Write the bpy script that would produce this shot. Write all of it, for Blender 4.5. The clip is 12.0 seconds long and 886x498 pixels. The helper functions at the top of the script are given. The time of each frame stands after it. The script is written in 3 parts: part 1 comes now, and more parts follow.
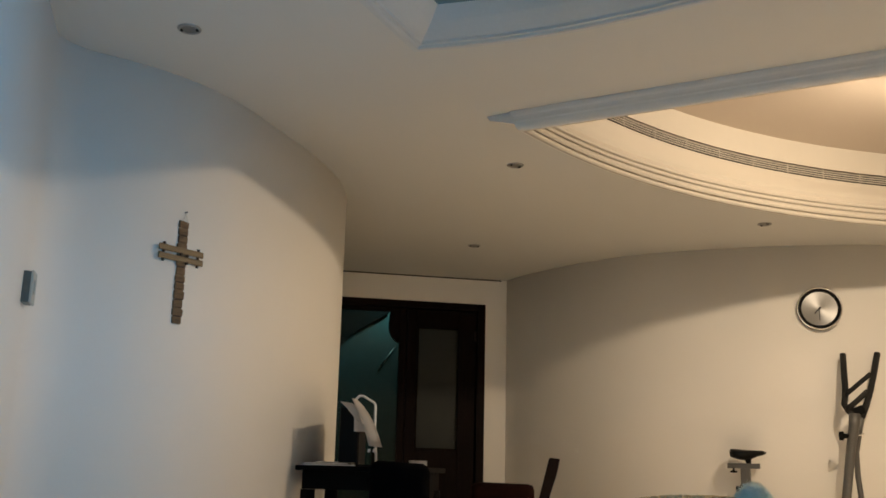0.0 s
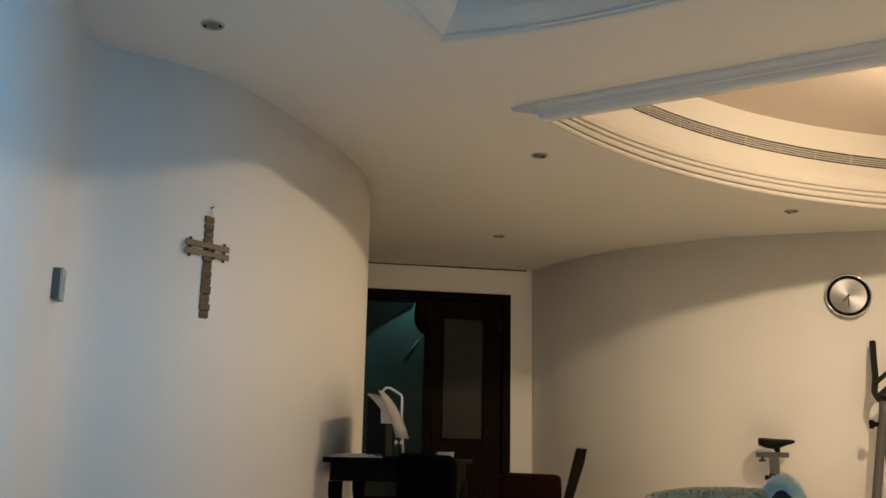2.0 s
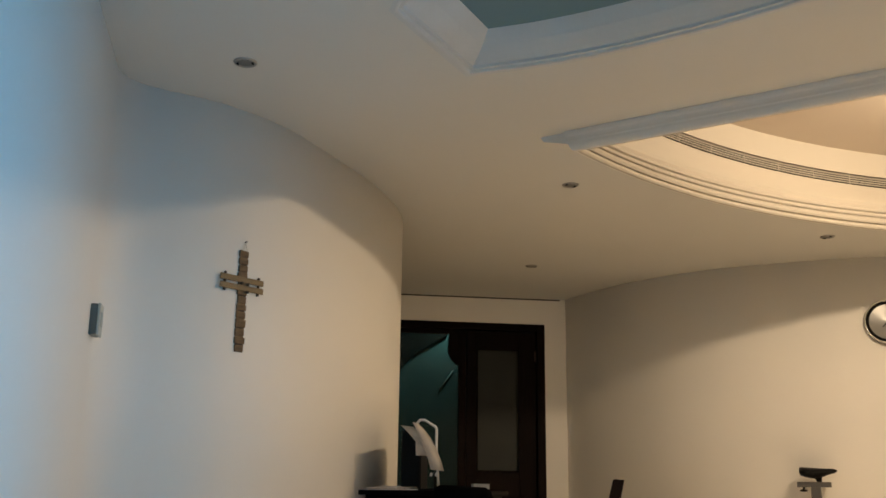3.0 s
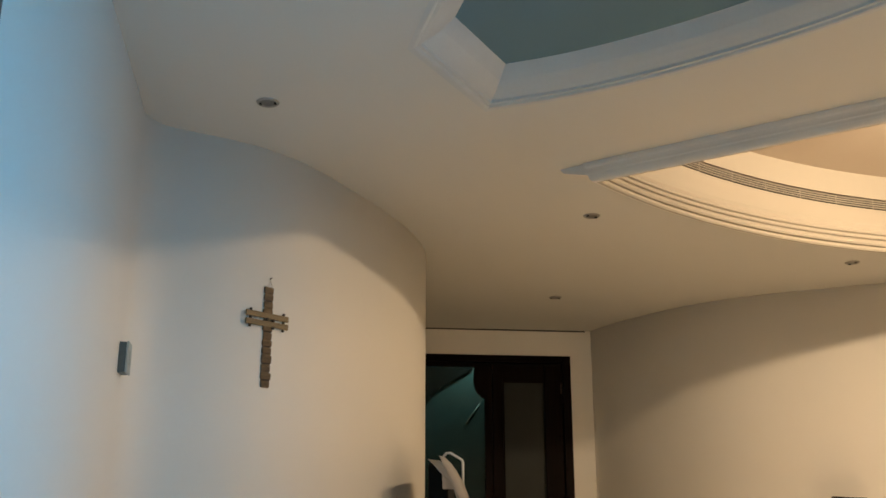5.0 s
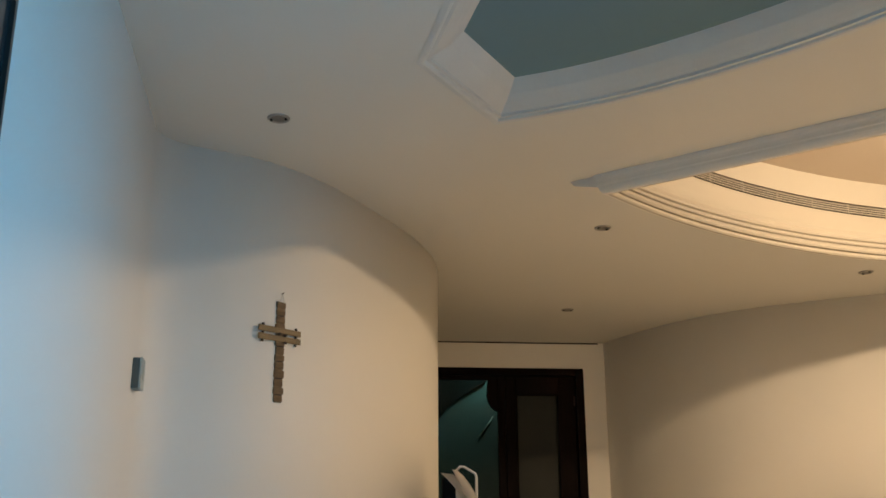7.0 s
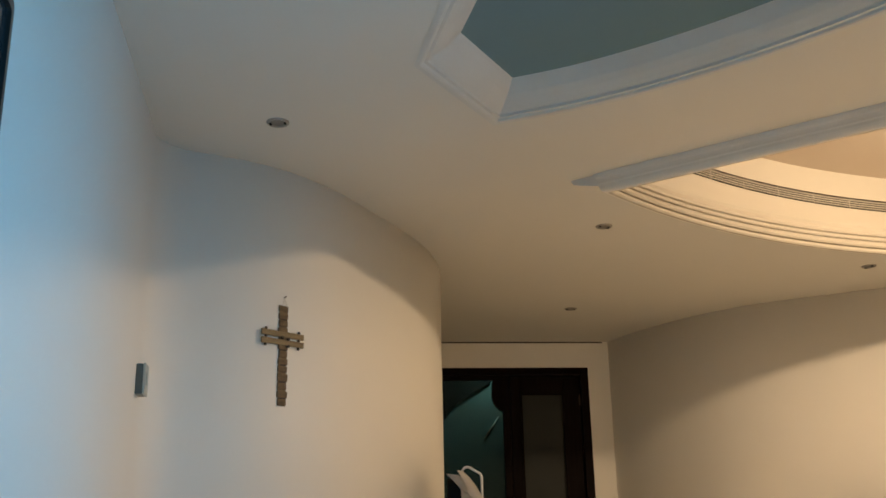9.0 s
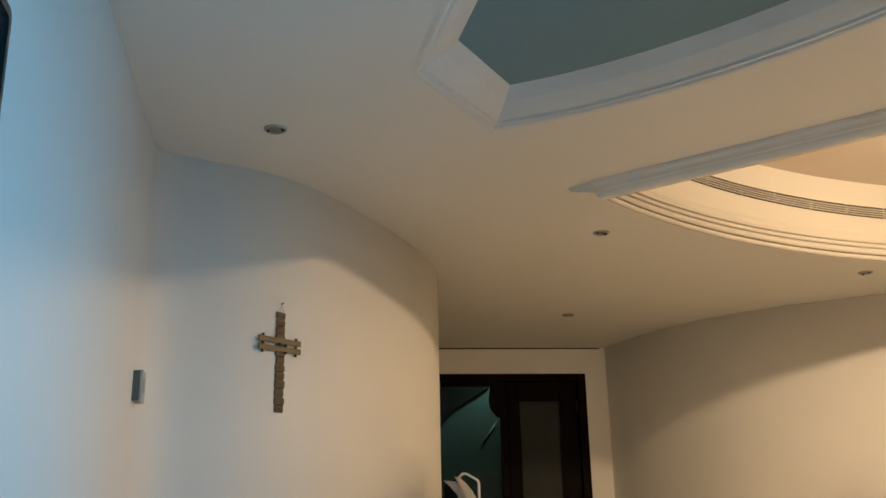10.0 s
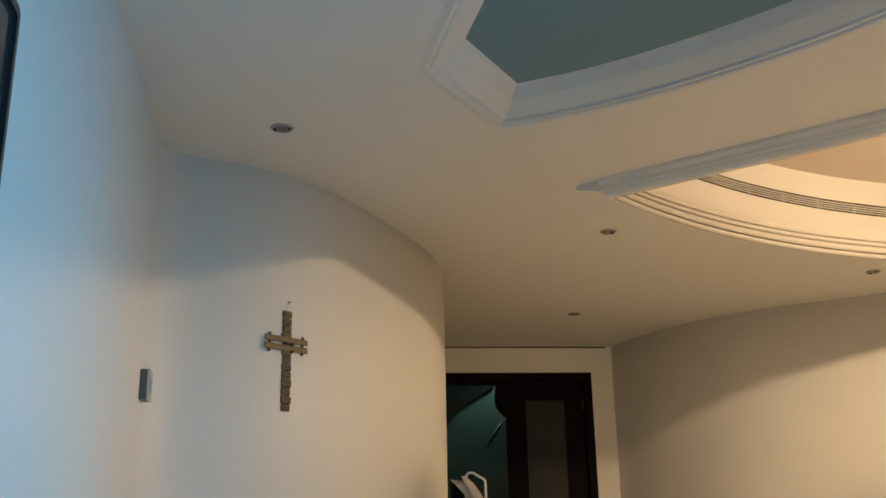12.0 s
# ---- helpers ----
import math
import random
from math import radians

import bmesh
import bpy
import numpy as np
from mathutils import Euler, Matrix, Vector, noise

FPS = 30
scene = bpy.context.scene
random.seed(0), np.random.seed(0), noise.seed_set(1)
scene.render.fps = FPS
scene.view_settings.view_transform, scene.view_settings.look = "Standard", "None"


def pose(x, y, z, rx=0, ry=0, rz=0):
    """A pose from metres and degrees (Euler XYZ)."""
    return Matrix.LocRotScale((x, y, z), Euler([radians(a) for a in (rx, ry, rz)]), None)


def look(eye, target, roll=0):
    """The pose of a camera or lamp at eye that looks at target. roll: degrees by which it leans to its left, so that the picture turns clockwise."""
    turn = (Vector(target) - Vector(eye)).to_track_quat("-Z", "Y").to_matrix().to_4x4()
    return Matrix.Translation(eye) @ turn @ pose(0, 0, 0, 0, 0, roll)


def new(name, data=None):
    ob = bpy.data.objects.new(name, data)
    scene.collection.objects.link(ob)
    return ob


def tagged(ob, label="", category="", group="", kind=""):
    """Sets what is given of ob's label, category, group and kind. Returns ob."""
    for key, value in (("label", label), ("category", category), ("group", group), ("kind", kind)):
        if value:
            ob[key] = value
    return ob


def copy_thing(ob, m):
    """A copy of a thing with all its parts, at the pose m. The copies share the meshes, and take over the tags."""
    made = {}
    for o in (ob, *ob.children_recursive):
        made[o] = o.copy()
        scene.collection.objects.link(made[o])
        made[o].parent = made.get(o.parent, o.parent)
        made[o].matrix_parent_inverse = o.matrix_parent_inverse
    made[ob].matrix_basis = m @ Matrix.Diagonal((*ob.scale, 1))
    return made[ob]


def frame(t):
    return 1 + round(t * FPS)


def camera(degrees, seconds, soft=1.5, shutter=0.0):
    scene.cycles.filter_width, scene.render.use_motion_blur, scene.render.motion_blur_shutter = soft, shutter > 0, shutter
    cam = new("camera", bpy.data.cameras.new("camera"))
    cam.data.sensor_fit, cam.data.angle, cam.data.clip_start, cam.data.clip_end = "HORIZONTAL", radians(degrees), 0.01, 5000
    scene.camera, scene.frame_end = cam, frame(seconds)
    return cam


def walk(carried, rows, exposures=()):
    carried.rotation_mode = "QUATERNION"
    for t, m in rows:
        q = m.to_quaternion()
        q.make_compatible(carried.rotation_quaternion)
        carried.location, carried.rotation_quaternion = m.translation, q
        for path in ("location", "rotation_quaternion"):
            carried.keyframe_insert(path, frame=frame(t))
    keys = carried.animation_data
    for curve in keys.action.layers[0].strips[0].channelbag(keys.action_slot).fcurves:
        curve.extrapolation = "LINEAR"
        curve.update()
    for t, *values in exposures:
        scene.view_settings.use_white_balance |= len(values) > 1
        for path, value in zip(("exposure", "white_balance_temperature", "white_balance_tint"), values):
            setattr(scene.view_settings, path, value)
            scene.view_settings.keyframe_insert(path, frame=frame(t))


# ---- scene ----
# camera and its way: held in the hand, turning where it stands
cam = camera(49.0, 12.0, soft=1.6)
PATH = [
    (0, (0.006, 0.024, 0.836), (-0.011, 1.975, 1.275), 1.4),
    (0.5, (0.001, 0.023, 0.841), (-0.008, 1.972, 1.289), 1.3),
    (1, (-0.001, 0.024, 0.844), (-0.055, 1.977, 1.27), 1.7),
    (1.5, (0.0, 0.025, 0.843), (-0.023, 1.972, 1.302), 1.3),
    (2, (0.005, 0.021, 0.849), (-0.062, 1.976, 1.265), 1.1),
    (2.5, (0.006, 0.016, 0.842), (-0.115, 1.967, 1.266), 1.2),
    (3, (0.007, 0.013, 0.847), (-0.127, 1.95, 1.324), 0.7),
    (5, (0.021, -0.019, 0.836), (-0.163, 1.897, 1.38), -0.0),
    (5.5, (0.023, -0.024, 0.837), (-0.173, 1.885, 1.402), -0.0),
    (6, (0.025, -0.025, 0.836), (-0.182, 1.878, 1.418), -0.1),
    (6.5, (0.025, -0.024, 0.834), (-0.184, 1.879, 1.41), -0.2),
    (8.5, (0.036, -0.033, 0.839), (-0.175, 1.874, 1.405), -1.0),
    (9, (0.039, -0.031, 0.834), (-0.177, 1.873, 1.406), -1.2),
    (9.5, (0.034, -0.032, 0.841), (-0.178, 1.87, 1.421), -1.2),
    (10, (0.042, -0.035, 0.839), (-0.169, 1.866, 1.421), -1.2),
    (10.5, (0.038, -0.032, 0.841), (-0.18, 1.869, 1.423), -1.4),
    (11, (0.038, -0.035, 0.837), (-0.178, 1.864, 1.428), -1.3),
    (11.5, (0.039, -0.029, 0.839), (-0.186, 1.873, 1.415), -1.0),
    (12, (0.033, -0.03, 0.841), (-0.188, 1.871, 1.421), -1.1),
]
EXPOSURES = [(0, 0.06, 6380, 9.5), (2.5, 0.09, 6640, 9.5), (5, 0.13, 7300, 11.5), (12, 0.13, 7350, 12)]
walk(cam, [(t, look(eye, target, roll)) for t, eye, target, roll in PATH], EXPOSURES)

# ---- world and light ----
world = bpy.data.worlds.new("dusk_sky")
scene.world = world
world.use_nodes = True
wn = world.node_tree.nodes
sky = wn.new("ShaderNodeTexSky")
sky.sky_type, sky.sun_disc = "NISHITA", False
sky.sun_elevation, sky.sun_rotation = radians(4), radians(200)
wn["Background"].inputs["Strength"].default_value = 0.08
world.node_tree.links.new(sky.outputs["Color"], wn["Background"].inputs["Color"])


def lamp(name, kind, m, watts, colour, **settings):
    data = bpy.data.lights.new(name, kind)
    data.energy, data.color = watts, colour
    for key, value in settings.items():
        if key == "size":
            data.shape, data.size, data.size_y = "RECTANGLE", value[0], value[1]
        elif key == "radius":
            data.shadow_soft_size = value
        elif key == "spread":
            data.spread = radians(value)
    ob = new(name, data)
    ob.matrix_world = m
    return ob


# the warm ceiling light in the coffer and dusk daylight in the window behind
LAMP = Vector((2.45, 4.42, 2.727))
lamp("coffer_light_bulb", "POINT", pose(*LAMP), 98, (1.0, 0.78, 0.535), radius=0.04)
# second lamp added at the bulb, aimed down to raise the floor's bounce
lamp("coffer_floor_fill", "AREA", pose(LAMP.x, LAMP.y, LAMP.z), 32, (1.0, 0.78, 0.535), size=(0.08, 0.08), spread=120)
lamp("window_daylight", "AREA", pose(2.38, 0.9, 1.3, 90, 0, 90), 62, (0.10, 0.50, 1.0), size=(1.5, 1.7))
# unseen lamp added behind the door to light the teal patch
lamp("back_room_patch_fill", "AREA", look((-0.40, 9.06, 2.55), (-1.3, 9.2, 2.30)), 6, (0.5, 0.9, 0.9), size=(0.12, 0.12))

# ---- materials ----


def material(name, colour, rough=0.6, metal=0.0, spread=0.06, scale=6.0, fine=120.0, bump=0.1, depth=0.002, stretch=(1, 1, 1), **more):
    """Paint or stuff whose colour wanders at two scales, with fine relief."""
    mat = bpy.data.materials.new(name)
    mat.use_nodes = True
    nt = mat.node_tree
    n, link = nt.nodes, nt.links.new
    bsdf = n["Principled BSDF"]
    coord = n.new("ShaderNodeTexCoord")
    mapping = n.new("ShaderNodeMapping")
    mapping.inputs["Scale"].default_value = stretch
    link(coord.outputs["Object"], mapping.inputs["Vector"])
    big, small = n.new("ShaderNodeTexNoise"), n.new("ShaderNodeTexNoise")
    big.inputs["Scale"].default_value, big.inputs["Detail"].default_value = scale, 4
    small.inputs["Scale"].default_value, small.inputs["Detail"].default_value = fine, 3
    for tex in (big, small):
        link(mapping.outputs["Vector"], tex.inputs["Vector"])
    both = n.new("ShaderNodeMath")
    both.operation = "MULTIPLY_ADD"
    link(big.outputs["Fac"], both.inputs[0])
    both.inputs[1].default_value = 0.7
    part_small = n.new("ShaderNodeMath")
    part_small.operation = "MULTIPLY"
    link(small.outputs["Fac"], part_small.inputs[0])
    part_small.inputs[1].default_value = 0.3
    link(part_small.outputs[0], both.inputs[2])
    ramp = n.new("ShaderNodeValToRGB")
    ramp.color_ramp.elements[0].position, ramp.color_ramp.elements[1].position = 0.3, 0.7
    for element, k in zip(ramp.color_ramp.elements, (1 - spread, 1 + spread)):
        element.color = (*(min(1.0, c * k) for c in colour), 1)
    link(both.outputs[0], ramp.inputs["Fac"])
    link(ramp.outputs["Color"], bsdf.inputs["Base Color"])
    bsdf.inputs["Roughness"].default_value, bsdf.inputs["Metallic"].default_value = rough, metal
    if bump:
        b = n.new("ShaderNodeBump")
        b.inputs["Strength"].default_value, b.inputs["Distance"].default_value = bump, depth
        link(small.outputs["Fac"], b.inputs["Height"])
        link(b.outputs["Normal"], bsdf.inputs["Normal"])
    for key, value in more.items():
        bsdf.inputs[key.replace("_", " ")].default_value = value
    return mat


WALL = material("wall_paint", (0.89, 0.855, 0.795), 0.55, spread=0.02, scale=1.3, fine=180, bump=0.12, depth=0.001)
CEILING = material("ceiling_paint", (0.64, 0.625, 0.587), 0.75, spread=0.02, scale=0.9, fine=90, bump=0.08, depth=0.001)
TRIM = material("cornice_plaster", (0.76, 0.73, 0.67), 0.6, spread=0.02, scale=3, fine=80, bump=0.15, depth=0.001)
TRAY = material("tray_grey_blue", (0.12, 0.22, 0.27), 0.7, spread=0.03, scale=1.2, fine=90, bump=0.08, depth=0.001)
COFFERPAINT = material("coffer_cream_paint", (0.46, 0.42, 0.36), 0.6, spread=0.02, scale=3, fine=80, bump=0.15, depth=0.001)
COFFERTOP = material("coffer_peach_paint", (0.54, 0.465, 0.385), 0.7, spread=0.03, scale=1, fine=80, bump=0.1, depth=0.001)
TRAYTRIM = material("tray_cornice_paint", (0.59, 0.60, 0.59), 0.6, spread=0.05, scale=4, fine=80, bump=0.15, depth=0.001)
RIMPAINT = material("rim_paint", (0.74, 0.71, 0.66), 0.6, spread=0.04, scale=5, fine=80, bump=0.15, depth=0.001)
DARKBOARD = material("patch_edge_black", (0.006, 0.006, 0.006), 0.9, spread=0.3, bump=0.1, Specular_IOR_Level=0.05)
# near-black standing in for shade in the grille slots and the ceiling joint
SHADE = material("painted_shade", (0.03, 0.028, 0.025), 0.8, bump=0)
FLOOR = material("floor_stone", (0.82, 0.76, 0.67), 0.35, spread=0.12, scale=2.5, fine=60, bump=0.03)
DOORWOOD = material("mahogany_door", (0.006, 0.0022, 0.0016), 0.55, spread=0.45, scale=5, fine=60, stretch=(9, 9, 0.7), bump=0.15, Specular_IOR_Level=0.08)
DESKWOOD = material("ebonised_wood", (0.005, 0.0045, 0.0045), 0.5, spread=0.3, scale=8, fine=90, stretch=(1, 8, 8), bump=0.1, Specular_IOR_Level=0.02)
REDWOOD = material("red_brown_wood", (0.010, 0.005, 0.004), 0.5, spread=0.3, scale=7, fine=90, stretch=(8, 8, 1), bump=0.1, Specular_IOR_Level=0.12)
REDCLOTH = material("dark_red_cloth", (0.011, 0.003, 0.0022), 0.95, spread=0.35, scale=12, fine=260, bump=0.5, Specular_IOR_Level=0.08)
BLACK = material("black_plastic", (0.006, 0.006, 0.006), 0.5, spread=0.2, fine=300, bump=0.1, Specular_IOR_Level=0.08)
BLACKCLOTH = material("black_fabric", (0.0022, 0.0022, 0.0026), 1.0, spread=0.3, scale=20, fine=400, bump=0.4, Specular_IOR_Level=0.02)
FOAM = material("black_foam_grip", (0.013, 0.012, 0.011), 0.85, spread=0.3, fine=500, bump=0.3)
STEEL = material("grey_painted_steel", (0.105, 0.10, 0.093), 0.45, metal=0.15, spread=0.1, fine=200, bump=0.05)
PAPER = material("paper", (0.90, 0.83, 0.75), 0.8, spread=0.06, scale=15, fine=200, bump=0.1)
NOTEPAPER = material("grey_recycled_paper", (0.5, 0.48, 0.43), 0.85, spread=0.15, scale=20, fine=200, bump=0.15)
TANPAPER = material("tan_paper", (0.36, 0.30, 0.22), 0.85, spread=0.15, scale=20, fine=200, bump=0.15)
WIRE = material("white_wire", (0.8, 0.8, 0.78), 0.35, bump=0)
CORK = material("weathered_wood", (0.165, 0.105, 0.055), 0.75, spread=0.45, scale=30, fine=160, stretch=(1, 1, 3), bump=0.6, depth=0.003)
SLATWOOD = material("bamboo_slat", (0.235, 0.16, 0.08), 0.6, spread=0.3, scale=14, fine=150, stretch=(0.6, 6, 6), bump=0.4)
DARKPEG = material("dark_peg", (0.05, 0.03, 0.02), 0.7, spread=0.3, bump=0.2)
STRING = material("string", (0.6, 0.56, 0.48), 0.9, bump=0)
CHROME = material("clock_chrome", (0.62, 0.61, 0.58), 0.16, metal=1.0, spread=0.03, bump=0)
LAMPGREY = material("lamp_grey", (0.20, 0.19, 0.18), 0.45, metal=0.4, spread=0.15, fine=200, bump=0.1)
LAMPRING = material("lamp_ring", (0.34, 0.33, 0.31), 0.35, metal=0.6, spread=0.05, bump=0)
SWITCHMAT = material("switch_plastic", (0.42, 0.44, 0.40), 0.35, spread=0.03, bump=0)
# darker copy of the switch plastic, shade painted on its near side
SWITCHSHADE = material("switch_shaded_side", (0.12, 0.13, 0.115), 0.4, spread=0.1, bump=0)
PLUSHBLUE = material("blue_plush", (0.78, 0.93, 0.86), 0.95, spread=0.15, scale=30, fine=350, bump=0.9, depth=0.006)
BOUCLE = material("green_boucle", (0.66, 0.53, 0.33), 0.95, spread=0.15, scale=40, fine=220, bump=0.5, depth=0.006)
BEZEL = material("tv_bezel", (0.025, 0.026, 0.028), 0.35, spread=0.1, bump=0)
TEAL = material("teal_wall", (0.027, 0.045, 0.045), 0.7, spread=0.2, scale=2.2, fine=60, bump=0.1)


def brushed(name):
    """Brushed steel dial whose grain runs round the middle, so that it shines in a wedge."""
    mat = bpy.data.materials.new(name)
    mat.use_nodes = True
    n, link = mat.node_tree.nodes, mat.node_tree.links.new
    bsdf = n["Principled BSDF"]
    bsdf.inputs["Base Color"].default_value = (0.28, 0.275, 0.265, 1)
    bsdf.inputs["Metallic"].default_value, bsdf.inputs["Roughness"].default_value = 1.0, 0.42
    bsdf.inputs["Anisotropic"].default_value = 0.85
    tangent = n.new("ShaderNodeTangent")
    tangent.direction_type, tangent.axis = "RADIAL", "Z"
    link(tangent.outputs["Tangent"], bsdf.inputs["Tangent"])
    return mat


DIAL = brushed("brushed_dial")


def pane(name, colour, shine):
    """Thin clear sheet: lets light straight through, tinted, with a faint mirror image."""
    mat = bpy.data.materials.new(name)
    mat.use_nodes = True
    n, link = mat.node_tree.nodes, mat.node_tree.links.new
    clear, gloss, mix = n.new("ShaderNodeBsdfTransparent"), n.new("ShaderNodeBsdfGlossy"), n.new("ShaderNodeMixShader")
    clear.inputs["Color"].default_value = (*colour, 1)
    gloss.inputs["Roughness"].default_value = 0.08
    mix.inputs["Fac"].default_value = shine
    link(clear.outputs[0], mix.inputs[1])
    link(gloss.outputs[0], mix.inputs[2])
    link(mix.outputs[0], n["Material Output"].inputs["Surface"])
    return mat


CLEAR = pane("door_glass", (0.75, 0.9, 0.88), 0.012)
FROSTED = material("frosted_glass", (0.024, 0.028, 0.025), 0.4, spread=0.12, scale=3, fine=300, bump=0.2, Transmission_Weight=0.05, Specular_IOR_Level=0.2)
SCREEN = material("tv_screen", (0.03, 0.035, 0.04), 0.12, spread=0.05, bump=0)


# ---- helpers for meshes ----


def mesh_object(name, bm, mat, smooth=False):
    data = bpy.data.meshes.new(name)
    bmesh.ops.recalc_face_normals(bm, faces=bm.faces)
    bm.to_mesh(data)
    bm.free()
    if smooth:
        data.polygons.foreach_set("use_smooth", [True] * len(data.polygons))
    data.materials.append(mat)
    return new(name, data)


def part(name, bm, mat, parent, label="", smooth=False):
    ob = mesh_object(name, bm, mat, smooth)
    ob.parent = parent
    if label:
        tagged(ob, label)
    return ob


def thing(name, m, label, category, group="", kind=""):
    ob = new(name)
    ob.empty_display_size = 0.05
    ob.matrix_world = m
    return tagged(ob, label, category, group, kind)


def box(bm, size, m=Matrix(), bevel=0.0, segments=2):
    made = bmesh.ops.create_cube(bm, size=1.0, matrix=m @ Matrix.Diagonal((*size, 1)))
    if bevel:
        edges = {e for v in made["verts"] for e in v.link_edges}
        bmesh.ops.bevel(bm, geom=list(edges), offset=bevel, segments=segments, affect="EDGES", profile=0.5)
    return bm


def boxed(size, m=Matrix(), bevel=0.0):
    return box(bmesh.new(), size, m, bevel)


def rod(bm, points, radius, sides=10, radii=None):
    """A round bar through points, closed at its ends."""
    points = [Vector(p) for p in points]
    rings, side = [], None
    for i, p in enumerate(points):
        ahead = (points[min(i + 1, len(points) - 1)] - points[max(i - 1, 0)]).normalized()
        if side is None:
            side = ahead.orthogonal().normalized()
        side = (side - ahead * side.dot(ahead)).normalized()
        up = ahead.cross(side)
        r = radii[i] if radii else radius
        rings.append([bm.verts.new(p + r * (math.cos(a) * side + math.sin(a) * up)) for a in (2 * math.pi * k / sides for k in range(sides))])
    for a, b in zip(rings, rings[1:]):
        for k in range(sides):
            bm.faces.new((a[k], a[(k + 1) % sides], b[(k + 1) % sides], b[k]))
    bm.faces.new(rings[0][::-1])
    bm.faces.new(rings[-1])
    return bm


def lathe(bm, profile, sides=40, m=Matrix()):
    """Turns (radius, height) pairs round z."""
    rings = []
    for r, z in profile:
        if r < 1e-6:
            rings.append([bm.verts.new(m @ Vector((0, 0, z)))])
        else:
            rings.append([bm.verts.new(m @ Vector((r * math.cos(a), r * math.sin(a), z))) for a in (2 * math.pi * k / sides for k in range(sides))])
    for a, b in zip(rings, rings[1:]):
        for k in range(sides):
            j = (k + 1) % sides
            if len(a) == 1 and len(b) > 1:
                bm.faces.new((a[0], b[j], b[k]))
            elif len(b) == 1 and len(a) > 1:
                bm.faces.new((a[k], a[j], b[0]))
            elif len(a) > 1:
                bm.faces.new((a[k], a[j], b[j], b[k]))
    return bm


def curve_through(points, steps=12):
    """Catmull-Rom through plan points."""
    pts = [Vector(p) for p in points]
    pts = [2 * pts[0] - pts[1], *pts, 2 * pts[-1] - pts[-2]]
    out = []
    for a, b, c, d in zip(pts, pts[1:], pts[2:], pts[3:]):
        for k in range(steps):
            t = k / steps
            out.append(0.5 * (2 * b + (c - a) * t + (2 * a - 5 * b + 4 * c - d) * t * t + (3 * b - a - 3 * c + d) * t**3))
    return [*out, pts[-2]]


def offset(points, d):
    """A plan line moved to its left by d."""
    out = []
    for i, p in enumerate(points):
        along = (points[min(i + 1, len(points) - 1)] - points[max(i - 1, 0)]).normalized()
        out.append(p + d * Vector((-along.y, along.x)))
    return out


def wall_along(name, points, thick, z0, z1, mat=None, smooth=True):
    """A wall on a plan line, its thickness to the line's left."""
    points = [Vector(p) for p in points]
    other = offset(points, thick)
    bm = bmesh.new()
    cols = [[bm.verts.new((p.x, p.y, z)) for p, z in ((a, z0), (a, z1), (b, z1), (b, z0))] for a, b in zip(points, other)]
    for a, b in zip(cols, cols[1:]):
        for k in range(4):
            f = bm.faces.new((a[k], b[k], b[(k + 1) % 4], a[(k + 1) % 4]))
            f.smooth = smooth and k in (0, 2)
    bm.faces.new(cols[0])
    bm.faces.new(cols[-1][::-1])
    ob = mesh_object(name, bm, mat or WALL)
    return tagged(ob, "smooth matt off-white painted wall", "wall", kind="structure")


def sweep(name, path, profile, mat, closed=True, label="", category="trim"):
    """Carries a profile of (offset to the left, height) along a plan line."""
    path = [Vector(p) for p in path]
    n = len(path)
    bm = bmesh.new()
    cols = []
    for i, p in enumerate(path):
        before = path[(i - 1) % n] if closed else path[max(i - 1, 0)]
        after = path[(i + 1) % n] if closed else path[min(i + 1, n - 1)]
        u, v = (p - before), (after - p)
        u = u.normalized() if u.length > 1e-6 else v.normalized()
        v = v.normalized() if v.length > 1e-6 else u
        left = Vector((-u.y - v.y, u.x + v.x)).normalized()
        left /= max(0.35, left.dot(Vector((-v.y, v.x))))
        cols.append([bm.verts.new((p.x + d * left.x, p.y + d * left.y, z)) for d, z in profile])
    for i in range(n if closed else n - 1):
        a, b = cols[i], cols[(i + 1) % n]
        for k in range(len(profile) - 1):
            bm.faces.new((a[k], a[k + 1], b[k + 1], b[k]))
    ob = mesh_object(name, bm, mat)
    return tagged(ob, label, category, kind="structure") if label else ob


def sheet(name, outer, holes, z, mat, label, category):
    """A level sheet with holes."""
    from mathutils.geometry import tessellate_polygon
    loops = [[Vector((p[0], p[1], 0)) for p in loop] for loop in (outer, *holes)]
    flat = [p for loop in loops for p in loop]
    bm = bmesh.new()
    verts = [bm.verts.new((p.x, p.y, z)) for p in flat]
    for tri in tessellate_polygon(loops):
        if len(set(tri)) == 3:
            bm.faces.new([verts[k] for k in tri])
    bmesh.ops.remove_doubles(bm, verts=bm.verts, dist=1e-5)
    ob = mesh_object(name, bm, mat)
    return tagged(ob, label, category, kind="structure")


# ---- the room ----
H = 2.45
CORNER = (-1.57, 3.62)
LEFT_END = (-0.65, 0.3)
WESTWARD = (Vector(CORNER) - Vector(LEFT_END)).normalized()
FILLET = Vector(CORNER) - WESTWARD * 0.15
BOW = curve_through([CORNER, (-1.23, 3.87), (-1.02, 4.17), (-0.86, 4.6), (-0.69, 5.2), (-0.645, 5.75), (-0.74, 6.4), (-0.95, 7.2), (-1.2, 8.04)])
ENTER = BOW[5]
CROSSWALL = [Vector(LEFT_END)] + [(1 - u) ** 2 * FILLET + 2 * u * (1 - u) * Vector(CORNER) + u * u * ENTER for u in (k / 8 for k in range(8))] + BOW[5:]
DOORLINE = [Vector((-1.2, 8.04)), Vector((0.5, 8.41))]
